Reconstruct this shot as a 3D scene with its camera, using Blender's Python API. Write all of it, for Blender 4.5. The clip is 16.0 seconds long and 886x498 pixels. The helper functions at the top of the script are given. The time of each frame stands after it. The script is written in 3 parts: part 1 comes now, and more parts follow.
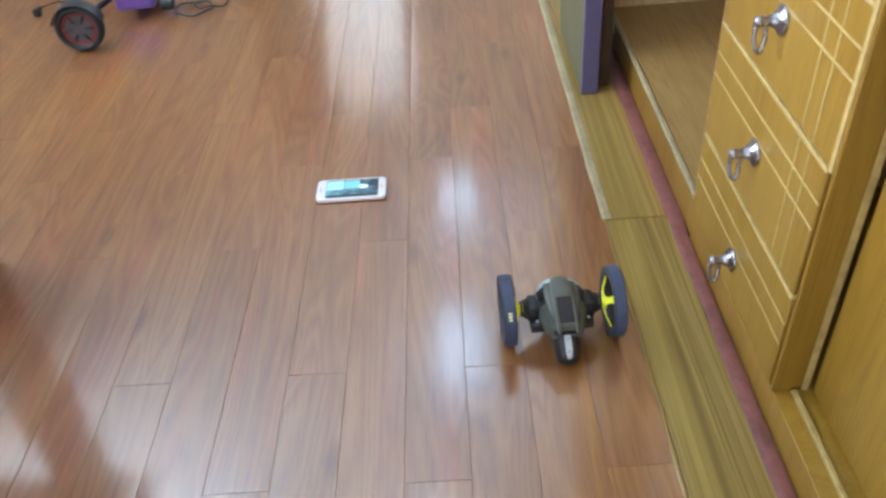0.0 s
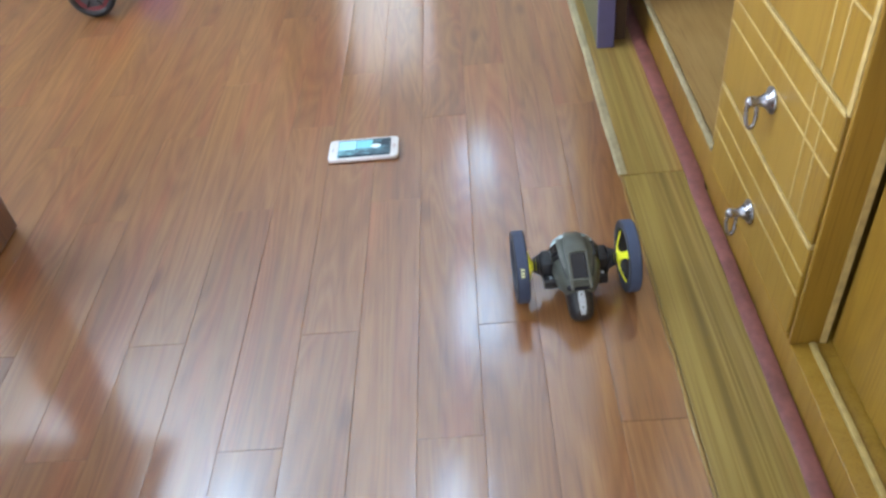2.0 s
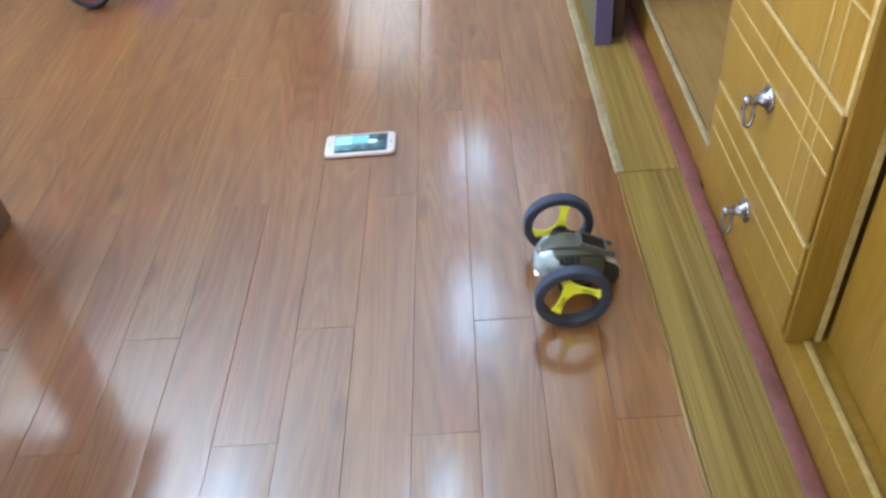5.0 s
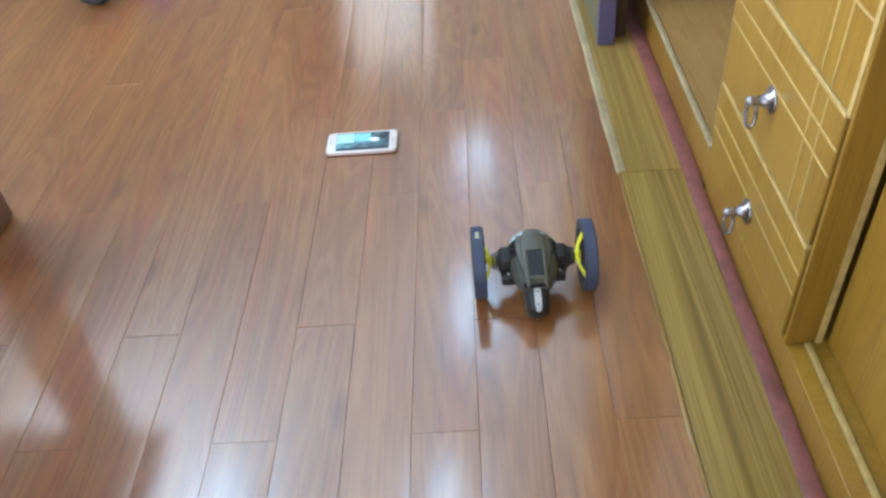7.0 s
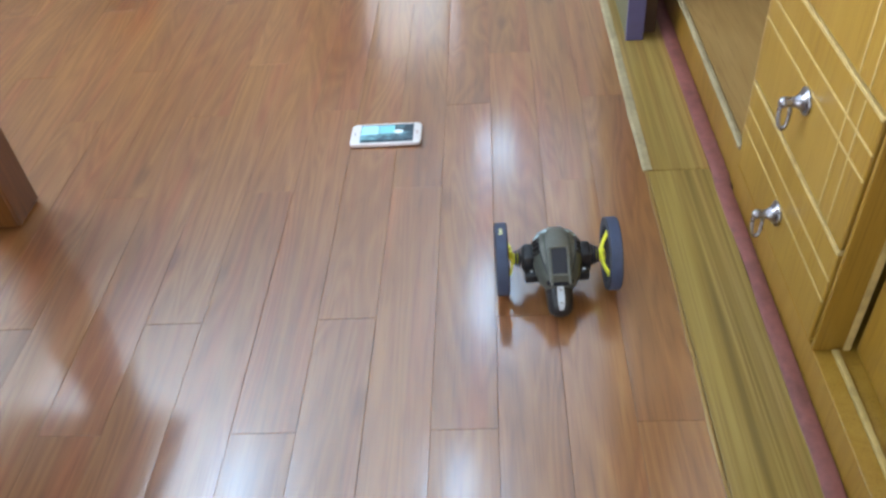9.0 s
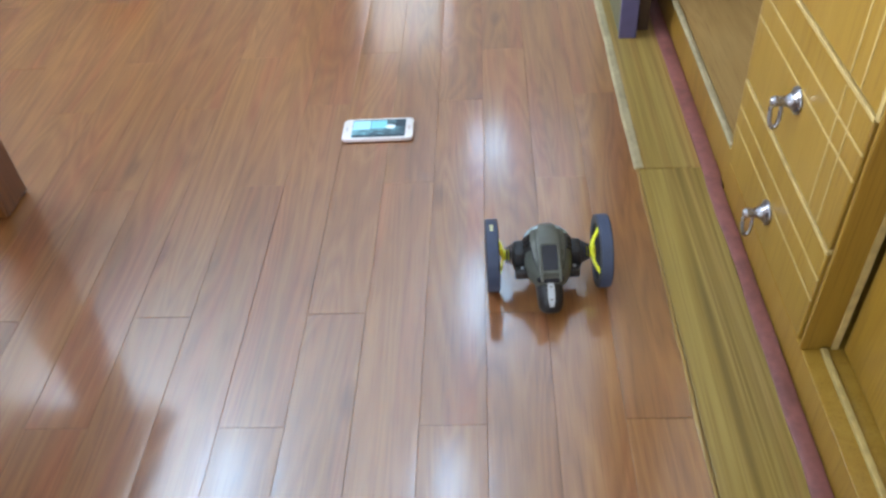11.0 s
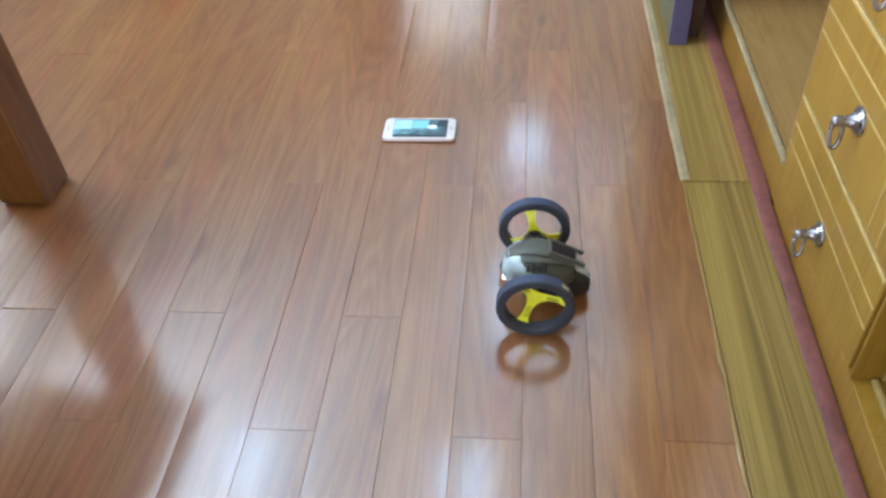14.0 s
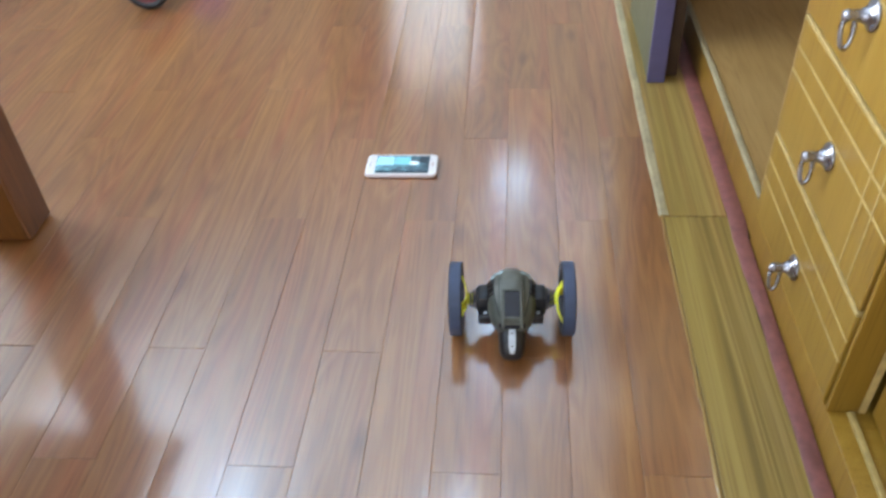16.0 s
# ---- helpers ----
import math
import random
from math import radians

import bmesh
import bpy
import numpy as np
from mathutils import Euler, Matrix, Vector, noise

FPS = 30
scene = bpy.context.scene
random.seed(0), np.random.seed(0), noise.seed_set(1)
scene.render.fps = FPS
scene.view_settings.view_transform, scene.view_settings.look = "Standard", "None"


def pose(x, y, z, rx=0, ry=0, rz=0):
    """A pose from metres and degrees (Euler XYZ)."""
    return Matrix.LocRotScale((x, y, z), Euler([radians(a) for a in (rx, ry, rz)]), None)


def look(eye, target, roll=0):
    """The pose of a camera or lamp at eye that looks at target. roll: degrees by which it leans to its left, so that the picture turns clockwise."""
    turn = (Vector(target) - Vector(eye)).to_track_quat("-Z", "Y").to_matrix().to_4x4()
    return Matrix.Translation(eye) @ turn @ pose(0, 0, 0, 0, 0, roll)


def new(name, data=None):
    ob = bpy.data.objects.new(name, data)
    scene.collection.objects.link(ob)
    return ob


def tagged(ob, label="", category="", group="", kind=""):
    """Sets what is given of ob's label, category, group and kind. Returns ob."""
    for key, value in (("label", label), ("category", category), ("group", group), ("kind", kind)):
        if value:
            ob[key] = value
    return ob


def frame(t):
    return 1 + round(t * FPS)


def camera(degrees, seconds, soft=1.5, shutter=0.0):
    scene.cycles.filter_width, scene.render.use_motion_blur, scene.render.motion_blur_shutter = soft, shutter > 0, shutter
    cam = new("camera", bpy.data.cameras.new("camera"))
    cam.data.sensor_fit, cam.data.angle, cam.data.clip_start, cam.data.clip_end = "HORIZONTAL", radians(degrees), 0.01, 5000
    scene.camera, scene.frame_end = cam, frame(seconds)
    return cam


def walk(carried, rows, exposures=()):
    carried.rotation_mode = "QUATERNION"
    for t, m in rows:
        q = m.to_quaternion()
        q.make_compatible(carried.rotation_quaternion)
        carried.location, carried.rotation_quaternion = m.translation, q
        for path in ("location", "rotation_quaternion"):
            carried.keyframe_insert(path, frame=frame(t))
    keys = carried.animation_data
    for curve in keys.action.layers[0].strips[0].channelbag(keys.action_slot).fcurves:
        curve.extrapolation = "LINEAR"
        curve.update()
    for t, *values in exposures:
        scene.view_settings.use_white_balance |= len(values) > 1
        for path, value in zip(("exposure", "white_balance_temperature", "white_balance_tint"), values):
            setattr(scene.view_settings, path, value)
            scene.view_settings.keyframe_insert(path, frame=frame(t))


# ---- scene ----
cam = camera(57.5, 16.0, soft=2.7, shutter=0.5)
PATH = [
    (0, (0.006, -0.837, 0.913), (-0.04, 0.709, -0.356), -4.8),
    (0.5, (0.022, -0.841, 0.895), (0.005, 0.688, -0.395), -5.9),
    (1, (0.01, -0.854, 0.903), (-0.071, 0.645, -0.418), -7.1),
    (1.5, (0.018, -0.838, 0.893), (-0.074, 0.658, -0.432), -7.2),
    (2, (0.022, -0.837, 0.892), (-0.087, 0.656, -0.434), -7.2),
    (2.5, (0.018, -0.839, 0.892), (-0.077, 0.656, -0.434), -6.5),
    (3, (0.02, -0.837, 0.893), (-0.075, 0.654, -0.437), -6.6),
    (3.5, (0.022, -0.837, 0.892), (-0.082, 0.656, -0.434), -6.8),
    (4, (0.021, -0.836, 0.892), (-0.077, 0.653, -0.44), -6.7),
    (6.5, (0.021, -0.836, 0.89), (-0.081, 0.649, -0.445), -6.2),
    (7, (0.02, -0.836, 0.891), (-0.08, 0.649, -0.446), -6.1),
    (7.5, (0.012, -0.829, 0.892), (-0.13, 0.65, -0.447), -6.1),
    (8, (0.009, -0.828, 0.892), (-0.129, 0.651, -0.447), -5.8),
    (8.5, (0.012, -0.826, 0.891), (-0.133, 0.647, -0.454), -6.0),
    (11, (0.015, -0.825, 0.888), (-0.112, 0.639, -0.469), -4.9),
    (11.5, (0.019, -0.821, 0.882), (-0.027, 0.633, -0.49), -3.0),
    (12, (0.026, -0.817, 0.884), (-0.048, 0.653, -0.47), -4.2),
    (12.5, (0.005, -0.801, 0.887), (-0.122, 0.65, -0.483), -4.0),
    (13, (0.003, -0.797, 0.887), (-0.152, 0.655, -0.48), -3.9),
    (13.5, (0.001, -0.798, 0.89), (-0.168, 0.652, -0.478), -4.1),
    (14, (-0.002, -0.797, 0.889), (-0.2, 0.651, -0.476), -4.3),
    (14.5, (-0.003, -0.798, 0.89), (-0.199, 0.652, -0.473), -4.5),
    (15, (-0.003, -0.797, 0.889), (-0.19, 0.655, -0.474), -4.3),
    (15.5, (-0.003, -0.798, 0.891), (-0.202, 0.656, -0.467), -4.1),
    (16, (0.012, -0.803, 0.892), (-0.16, 0.707, -0.408), -3.6),
]
walk(cam, [(t, look(eye, aim, roll)) for t, eye, aim, roll in PATH])

# ---- world and light ----
world = bpy.data.worlds.new("sky")
scene.world = world
world.use_nodes = True
sky = world.node_tree.nodes.new("ShaderNodeTexSky")
sky.sky_type, sky.sun_disc = "NISHITA", False
sky.sun_elevation, sky.sun_rotation = radians(50), radians(200)
world.node_tree.links.new(sky.outputs[0], world.node_tree.nodes["Background"].inputs[0])
world.node_tree.nodes["Background"].inputs[1].default_value = 0.12
scene.view_settings.exposure = -0.13


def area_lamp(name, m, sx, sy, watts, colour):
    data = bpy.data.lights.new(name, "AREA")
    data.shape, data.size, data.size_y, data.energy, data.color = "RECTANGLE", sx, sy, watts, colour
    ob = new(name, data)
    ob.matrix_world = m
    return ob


# daylight that comes in by the glass door in the far wall
area_lamp("door_daylight", pose(-0.565, 4.5, 1.2, -90, 0, 0), 0.62, 2.0, 2.2, (0.82, 0.92, 1.0))
# fill lamps added at assumed, unseen openings: low behind the camera, in the long wall across from the cabinet and
# beyond the cabinet
area_lamp("back_fill", pose(-1.0, -2.1, 0.95, 90, 0, 0), 1.6, 1.6, 30, (0.81, 0.905, 1.0))
# these two tilt up so that a brighter ceiling shows in the floor's sheen
area_lamp("side_fill", pose(-2.6, 0.45, 1.6, 123, 0, -90), 2.3, 1.25, 252, (0.81, 0.905, 1.0))
area_lamp("east_fill", pose(1.17, 3.0, 1.6, 128, 0, 90), 2.2, 1.25, 26, (0.81, 0.905, 1.0))


# ---- materials ----
def nodes_of(name):
    mat = bpy.data.materials.new(name)
    mat.use_nodes = True
    tree = mat.node_tree
    return mat, tree, tree.nodes["Principled BSDF"]


def add(tree, kind, inputs=(), operation="", data_type="", blend_type=""):
    n = tree.nodes.new(kind)
    if operation:
        n.operation = operation
    if data_type:
        n.data_type = data_type
    if blend_type:
        n.blend_type = blend_type
    for k, v in inputs:
        if isinstance(v, bpy.types.NodeSocket):
            tree.links.new(v, n.inputs[k])
        else:
            n.inputs[k].default_value = v
    return n


def ramp(tree, fac, stops):
    n = tree.nodes.new("ShaderNodeValToRGB")
    el = n.color_ramp.elements
    while len(el) < len(stops):
        el.new(0.5)
    for e, (p, c) in zip(el, stops):
        e.position, e.color = p, (*c, 1)
    tree.links.new(fac, n.inputs[0])
    return n.outputs[0]


def mix(tree, kind, fac, a, b):
    n = add(tree, "ShaderNodeMix", data_type="RGBA", blend_type=kind)
    for i, v in ((0, fac), (6, a), (7, b)):
        if isinstance(v, bpy.types.NodeSocket):
            tree.links.new(v, n.inputs[i])
        else:
            n.inputs[i].default_value = v if i == 0 else (*v, 1)
    return n.outputs[2]


def wood(name, dark, middle, light, axis="y", grain=1.0, rough=0.4, coat=0.5, coat_rough=0.08, spread=0.5, knots=0.5, bump=0.05, ior=1.5, blush=0.0, figured=0.17, clouds=0.3, streaks=0.3, bands=60, run=1.0, sheen=0.5):
    """Lacquered wood: long grain, arched figure, fine pores, knots, and a tone of its own for each piece."""
    mat, tree, bsdf = nodes_of(name)
    info = add(tree, "ShaderNodeObjectInfo")
    spot = add(tree, "ShaderNodeTexCoord").outputs["Object"]
    shift = add(tree, "ShaderNodeVectorMath", [(0, info.outputs["Random"]), (1, (17.3, 41.7, 9.1))], operation="MULTIPLY").outputs[0]
    moved = add(tree, "ShaderNodeVectorMath", [(0, spot), (1, shift)], operation="ADD").outputs[0]

    def stretched(across, along):
        s = [across * grain] * 3
        s["xyz".index(axis)] = along * grain * run
        return add(tree, "ShaderNodeVectorMath", [(0, moved), (1, s)], operation="MULTIPLY").outputs[0]

    figure = add(tree, "ShaderNodeTexNoise", [("Vector", stretched(9, 1.1)), ("Scale", 1.0), ("Detail", 2), ("Distortion", 0.9)]).outputs["Fac"]
    rings = add(tree, "ShaderNodeMath", [(0, figure), (1, 25.0)], operation="MULTIPLY").outputs[0]
    rings = add(tree, "ShaderNodeMath", [(0, rings), (1, 1.0)], operation="PINGPONG").outputs[0]
    streak = add(tree, "ShaderNodeTexNoise", [("Vector", stretched(bands, 0.037 * bands)), ("Scale", 1.0), ("Detail", 4), ("Roughness", 0.6)]).outputs["Fac"]
    pores = add(tree, "ShaderNodeTexNoise", [("Vector", stretched(420, 14)), ("Scale", 1.0), ("Detail", 2)]).outputs["Fac"]
    cloud = add(tree, "ShaderNodeTexNoise", [("Vector", stretched(5, 1.6)), ("Scale", 1.0), ("Detail", 3)]).outputs["Fac"]
    mixed = add(tree, "ShaderNodeMath", [(0, rings), (1, figured), (2, 0.0)], operation="MULTIPLY_ADD").outputs[0]
    mixed = add(tree, "ShaderNodeMath", [(0, streak), (1, streaks), (2, mixed)], operation="MULTIPLY_ADD").outputs[0]
    mixed = add(tree, "ShaderNodeMath", [(0, cloud), (1, clouds), (2, mixed)], operation="MULTIPLY_ADD").outputs[0]
    mixed = add(tree, "ShaderNodeMath", [(0, info.outputs["Random"]), (1, 0.16 * spread), (2, mixed)], operation="MULTIPLY_ADD").outputs[0]
    colour = ramp(tree, mixed, [(0.04 + figured / 2 + clouds / 2 + streaks / 2 - 0.15, dark), (0.025 + figured / 2 + clouds / 2 + streaks / 2, middle), (0.175 + figured / 2 + clouds / 2 + streaks / 2, light)])
    pore = ramp(tree, pores, [(0.30, (0.62, 0.55, 0.5)), (0.48, (1, 1, 1))])
    colour = mix(tree, "MULTIPLY", 0.55, colour, pore)
    knot = add(tree, "ShaderNodeTexVoronoi", [("Vector", stretched(9, 3.2)), ("Scale", 1.0)]).outputs["Distance"]
    knot = ramp(tree, knot, [(0.05, (0.42, 0.32, 0.34)), (0.14, (1, 1, 1))])
    colour = mix(tree, "MULTIPLY", knots, colour, knot)
    if blush:
        patch = add(tree, "ShaderNodeTexNoise", [("Vector", stretched(22, 1.5)), ("Scale", 1.0), ("Detail", 3)]).outputs["Fac"]
        warm = ramp(tree, patch, [(0.34, (1.12, 0.78, 0.82)), (0.5, (1, 1, 1)), (0.66, (1.08, 1.12, 0.92))])
        colour = mix(tree, "MULTIPLY", blush, colour, warm)
    hue = add(tree, "ShaderNodeHueSaturation", [("Color", colour), ("Saturation", 1.0)])
    tone = add(tree, "ShaderNodeMath", [(0, info.outputs["Random"]), (1, 7.31)], operation="MULTIPLY").outputs[0]
    tone = add(tree, "ShaderNodeMath", [(0, tone)], operation="FRACT").outputs[0]
    val = add(tree, "ShaderNodeMath", [(0, tone), (1, 0.42 * spread), (2, 1 - 0.21 * spread)], operation="MULTIPLY_ADD").outputs[0]
    tree.links.new(val, hue.inputs["Value"])
    tree.links.new(hue.outputs[0], bsdf.inputs["Base Color"])
    bsdf.inputs["Roughness"].default_value = rough
    bsdf.inputs["Coat Weight"].default_value = coat
    bsdf.inputs["Specular IOR Level"].default_value = sheen
    bsdf.inputs["Coat IOR"].default_value = ior
    worn = add(tree, "ShaderNodeTexNoise", [("Vector", spot), ("Scale", 14.0), ("Detail", 4)]).outputs["Fac"]
    worn = add(tree, "ShaderNodeMapRange", [(0, worn), (3, coat_rough * 0.8), (4, coat_rough * 1.25)]).outputs[0]
    tree.links.new(worn, bsdf.inputs["Coat Roughness"])
    relief = add(tree, "ShaderNodeBump", [("Height", streak), ("Strength", bump), ("Distance", 0.002)])
    tree.links.new(relief.outputs[0], bsdf.inputs["Normal"])
    wavy = add(tree, "ShaderNodeTexNoise", [("Vector", stretched(14, 5)), ("Scale", 1.0), ("Detail", 1)]).outputs["Fac"]
    wave = add(tree, "ShaderNodeBump", [("Height", wavy), ("Strength", 0.06), ("Distance", 0.004)])
    tree.links.new(wave.outputs[0], bsdf.inputs["Coat Normal"])
    return mat


def plain(name, colour, rough=0.5, metal=0.0, vary=0.15, scale=60.0, bump=0.0, **more):
    """A painted, moulded or metal surface with faint mottling at two scales."""
    mat, tree, bsdf = nodes_of(name)
    spot = add(tree, "ShaderNodeTexCoord").outputs["Object"]
    small = add(tree, "ShaderNodeTexNoise", [("Vector", spot), ("Scale", scale), ("Detail", 5)]).outputs["Fac"]
    large = add(tree, "ShaderNodeTexNoise", [("Vector", spot), ("Scale", scale / 9), ("Detail", 2)]).outputs["Fac"]
    both = add(tree, "ShaderNodeMath", [(0, small), (1, large)], operation="ADD").outputs[0]
    low = tuple(c * (1 - vary) for c in colour)
    high = tuple(min(1, c * (1 + vary)) for c in colour)
    tree.links.new(ramp(tree, add(tree, "ShaderNodeMath", [(0, both), (1, 0.5)], operation="MULTIPLY").outputs[0], [(0.35, low), (0.65, high)]), bsdf.inputs["Base Color"])
    tree.links.new(add(tree, "ShaderNodeMapRange", [(0, small), (3, rough * 0.8), (4, min(1, rough * 1.2))]).outputs[0], bsdf.inputs["Roughness"])
    bsdf.inputs["Metallic"].default_value = metal
    if bump:
        tree.links.new(add(tree, "ShaderNodeBump", [("Height", small), ("Strength", bump), ("Distance", 0.001)]).outputs[0], bsdf.inputs["Normal"])
    for k, v in more.items():
        bsdf.inputs[k.replace("_", " ")].default_value = v
    return mat


def glowing(name, colour, strength):
    mat, tree, bsdf = nodes_of(name)
    bsdf.inputs["Base Color"].default_value = (*colour, 1)
    bsdf.inputs["Emission Color"].default_value = (*colour, 1)
    bsdf.inputs["Emission Strength"].default_value = strength
    bsdf.inputs["Roughness"].default_value = 0.25
    return mat


M_PLANK = wood("lacquered_red_oak", (0.215, 0.084, 0.026), (0.282, 0.117, 0.036), (0.365, 0.163, 0.054), rough=0.34, coat=1.0, coat_rough=0.13, figured=0.13, streaks=0.30, bands=50, ior=2.15, blush=0.55, spread=0.3, knots=0.5, run=0.9, sheen=0.7)
M_STRIP = wood("olive_yellow_board", (0.15, 0.095, 0.022), (0.255, 0.168, 0.042), (0.38, 0.27, 0.085), bands=85, figured=0.13, clouds=0.22, streaks=0.40, run=0.3, blush=0.6, rough=0.4, coat=0.4, coat_rough=0.14, spread=0.4, knots=0.2)
M_CABINET = wood("honey_yellow_wood", (0.205, 0.105, 0.011), (0.295, 0.163, 0.019), (0.365, 0.218, 0.036), figured=0.05, clouds=0.5, streaks=0.22, axis="z", rough=0.4, coat=0.35, coat_rough=0.16, spread=0.25, knots=0.12, grain=0.7)
M_BAY = wood("brown_cabinet_board", (0.21, 0.122, 0.036), (0.30, 0.18, 0.06), (0.38, 0.245, 0.095), figured=0.06, rough=0.45, coat=0.4, coat_rough=0.15, spread=0.3, knots=0.2, grain=0.8)
M_WORN = plain("worn_pale_edge", (0.45, 0.32, 0.12), 0.5, vary=0.25, scale=90)
M_LIP = plain("pale_ochre_edge", (0.36, 0.26, 0.09), 0.5, vary=0.25, scale=90)
M_EDGE = plain("grey_beige_edge", (0.33, 0.275, 0.16), 0.5, vary=0.25, scale=90)
M_BEIGE = wood("pale_beige_wood", (0.5, 0.36, 0.18), (0.62, 0.46, 0.26), (0.72, 0.56, 0.34), axis="z", knots=0.1)
M_TABLE = wood("dark_orange_table_wood", (0.11, 0.037, 0.006), (0.178, 0.063, 0.010), (0.24, 0.092, 0.017), axis="z", rough=0.35, coat=0.2, coat_rough=0.25, spread=0.2, knots=0.3, figured=0.06)
M_MAROON = plain("maroon_paint", (0.225, 0.08, 0.07), 0.5, vary=0.3, scale=70, bump=0.2)
M_PURPLE = plain("purple_paint", (0.11, 0.097, 0.20), 0.45, vary=0.12, scale=40)
M_OLIVE = plain("grey_olive_laminate", (0.12, 0.115, 0.06), 0.6, vary=0.12, scale=40)
M_DARK = plain("dark_gap", (0.02, 0.014, 0.01), 0.8)
M_WALL = plain("tan_wall_paint", (0.36, 0.32, 0.27), 0.85, vary=0.03, scale=20)
M_CEILING = plain("white_ceiling_paint", (0.74, 0.83, 0.92), 0.9, vary=0.02, scale=20)
# wood of the door frame, also the colour of the purple board's painted shadow
M_FRAME_SHADE = plain("dark_brown_frame_and_shade", (0.06, 0.03, 0.015), 0.5, vary=0.3, scale=12)
M_CHROME = plain("brushed_nickel", (0.34, 0.33, 0.36), 0.28, 1.0, vary=0.06)
M_TYRE = plain("slate_grey_rubber", (0.036, 0.042, 0.062), 0.62, vary=0.2, scale=200, bump=0.25)
# bluer copy of the tyre rubber, with reflected blue light put into its colour
M_TREAD = plain("blue_lit_tread_rubber", (0.052, 0.073, 0.138), 0.6, vary=0.15, scale=300, bump=0.3)
M_YELLOW = plain("acid_yellow_plastic", (0.92, 0.93, 0.05), 0.35, vary=0.06)
M_KHAKI = plain("dark_khaki_plastic", (0.078, 0.086, 0.074), 0.42, vary=0.14, scale=160, bump=0.1)
M_KHAKI2 = plain("khaki_spine_plastic", (0.112, 0.12, 0.104), 0.36, vary=0.12, scale=160, bump=0.1)
M_BLACK = plain("black_plastic", (0.016, 0.016, 0.02), 0.38, vary=0.2, scale=120)
M_SMOKE = plain("smoked_panel", (0.022, 0.024, 0.034), 0.2, vary=0.1)
M_STEEL = plain("spring_steel", (0.60, 0.66, 0.74), 0.35, 0.3, vary=0.08)
# strong variation puts pale glassy reflections into the lens colour
M_LENS = plain("clear_blue_lens", (0.44, 0.58, 0.64), 0.06, vary=0.6, scale=40, Coat_Weight=1.0, Coat_Roughness=0.03)
M_MARK = plain("pale_yellow_print", (0.80, 0.82, 0.45), 0.4, vary=0.06)
M_EYE = glowing("white_eye_light", (0.85, 0.95, 1.0), 1.3)
M_SHELL = plain("white_phone_plastic", (0.80, 0.80, 0.82), 0.2, vary=0.03, Coat_Weight=0.5)
M_PINKRIM = plain("pink_silver_rim", (0.78, 0.68, 0.70), 0.25, 0.2, vary=0.04)
M_SCREEN, tree, bsdf = nodes_of("screen_picture")
spot = add(tree, "ShaderNodeTexCoord").outputs["Object"]
flat = add(tree, "ShaderNodeVectorMath", [(0, spot), (1, (45, 110, 1))], operation="MULTIPLY").outputs[0]
blot = add(tree, "ShaderNodeTexNoise", [("Vector", flat), ("Scale", 1.0), ("Detail", 3)]).outputs["Fac"]
side = add(tree, "ShaderNodeSeparateXYZ", [(0, spot)]).outputs[0]
blot = add(tree, "ShaderNodeMath", [(0, side), (1, -3.4), (2, blot)], operation="MULTIPLY_ADD").outputs[0]
tint = ramp(tree, blot, [(0.28, (0.03, 0.05, 0.065)), (0.48, (0.06, 0.115, 0.15)), (0.66, (0.10, 0.24, 0.30)), (0.82, (0.22, 0.42, 0.47))])
tree.links.new(tint, bsdf.inputs["Base Color"])
tree.links.new(tint, bsdf.inputs["Emission Color"])
bsdf.inputs["Emission Strength"].default_value, bsdf.inputs["Roughness"].default_value = 0.9, 0.2
M_SCREEN_DARK = glowing("screen_dark", (0.025, 0.04, 0.055), 0.8)
M_PICTURE_PALE = glowing("screen_pale_cyan", (0.24, 0.50, 0.60), 1.15)
M_PICTURE_CYAN = glowing("screen_cyan", (0.13, 0.37, 0.46), 1.15)
M_PICTURE_WHITE = glowing("screen_white_glow", (0.46, 0.58, 0.66), 1.15)
M_RED = plain("red_plastic", (0.16, 0.018, 0.024), 0.4, vary=0.1)
M_VIOLET = plain("violet_plastic", (0.17, 0.085, 0.36), 0.35, vary=0.12)
M_HUB = plain("dark_grey_hub", (0.075, 0.07, 0.08), 0.45, vary=0.3)
M_FENDER = plain("blue_grey_fender", (0.024, 0.027, 0.038), 0.35, vary=0.15)
M_GREY = plain("grey_plastic", (0.22, 0.22, 0.25), 0.4, vary=0.1)
M_LAMP = glowing("lamp_diffuser", (0.46, 0.71, 1.0), 5.2)
M_GLASS_SKY = glowing("daylight_outside", (0.80, 0.91, 1.0), 0.9)


# ---- mesh helpers ----
def part(name, bm, material, parent=None, label="", smooth=False):
    me = bpy.data.meshes.new(name)
    bmesh.ops.recalc_face_normals(bm, faces=bm.faces)
    bm.to_mesh(me)
    bm.free()
    me.materials.append(material)
    if smooth:
        for p in me.polygons:
            p.use_smooth = True
        if smooth != "all":
            me.set_sharp_from_angle(angle=radians(38))
    ob = new(name, me)
    if parent:
        ob.parent = parent
    if label:
        tagged(ob, label)
    return ob


def box(x0, x1, y0, y1, z0, z1, bevel=0.0, bm=None, segments=2):
    own = bmesh.new()
    bmesh.ops.create_cube(own, size=1.0)
    for v in own.verts:
        v.co = Vector(((x0 + x1) / 2 + v.co.x * (x1 - x0), (y0 + y1) / 2 + v.co.y * (y1 - y0), (z0 + z1) / 2 + v.co.z * (z1 - z0)))
    if bevel:
        bmesh.ops.bevel(own, geom=own.edges[:], offset=bevel, segments=segments, profile=0.5, affect="EDGES")
    return joined(bm, own) if bm else own


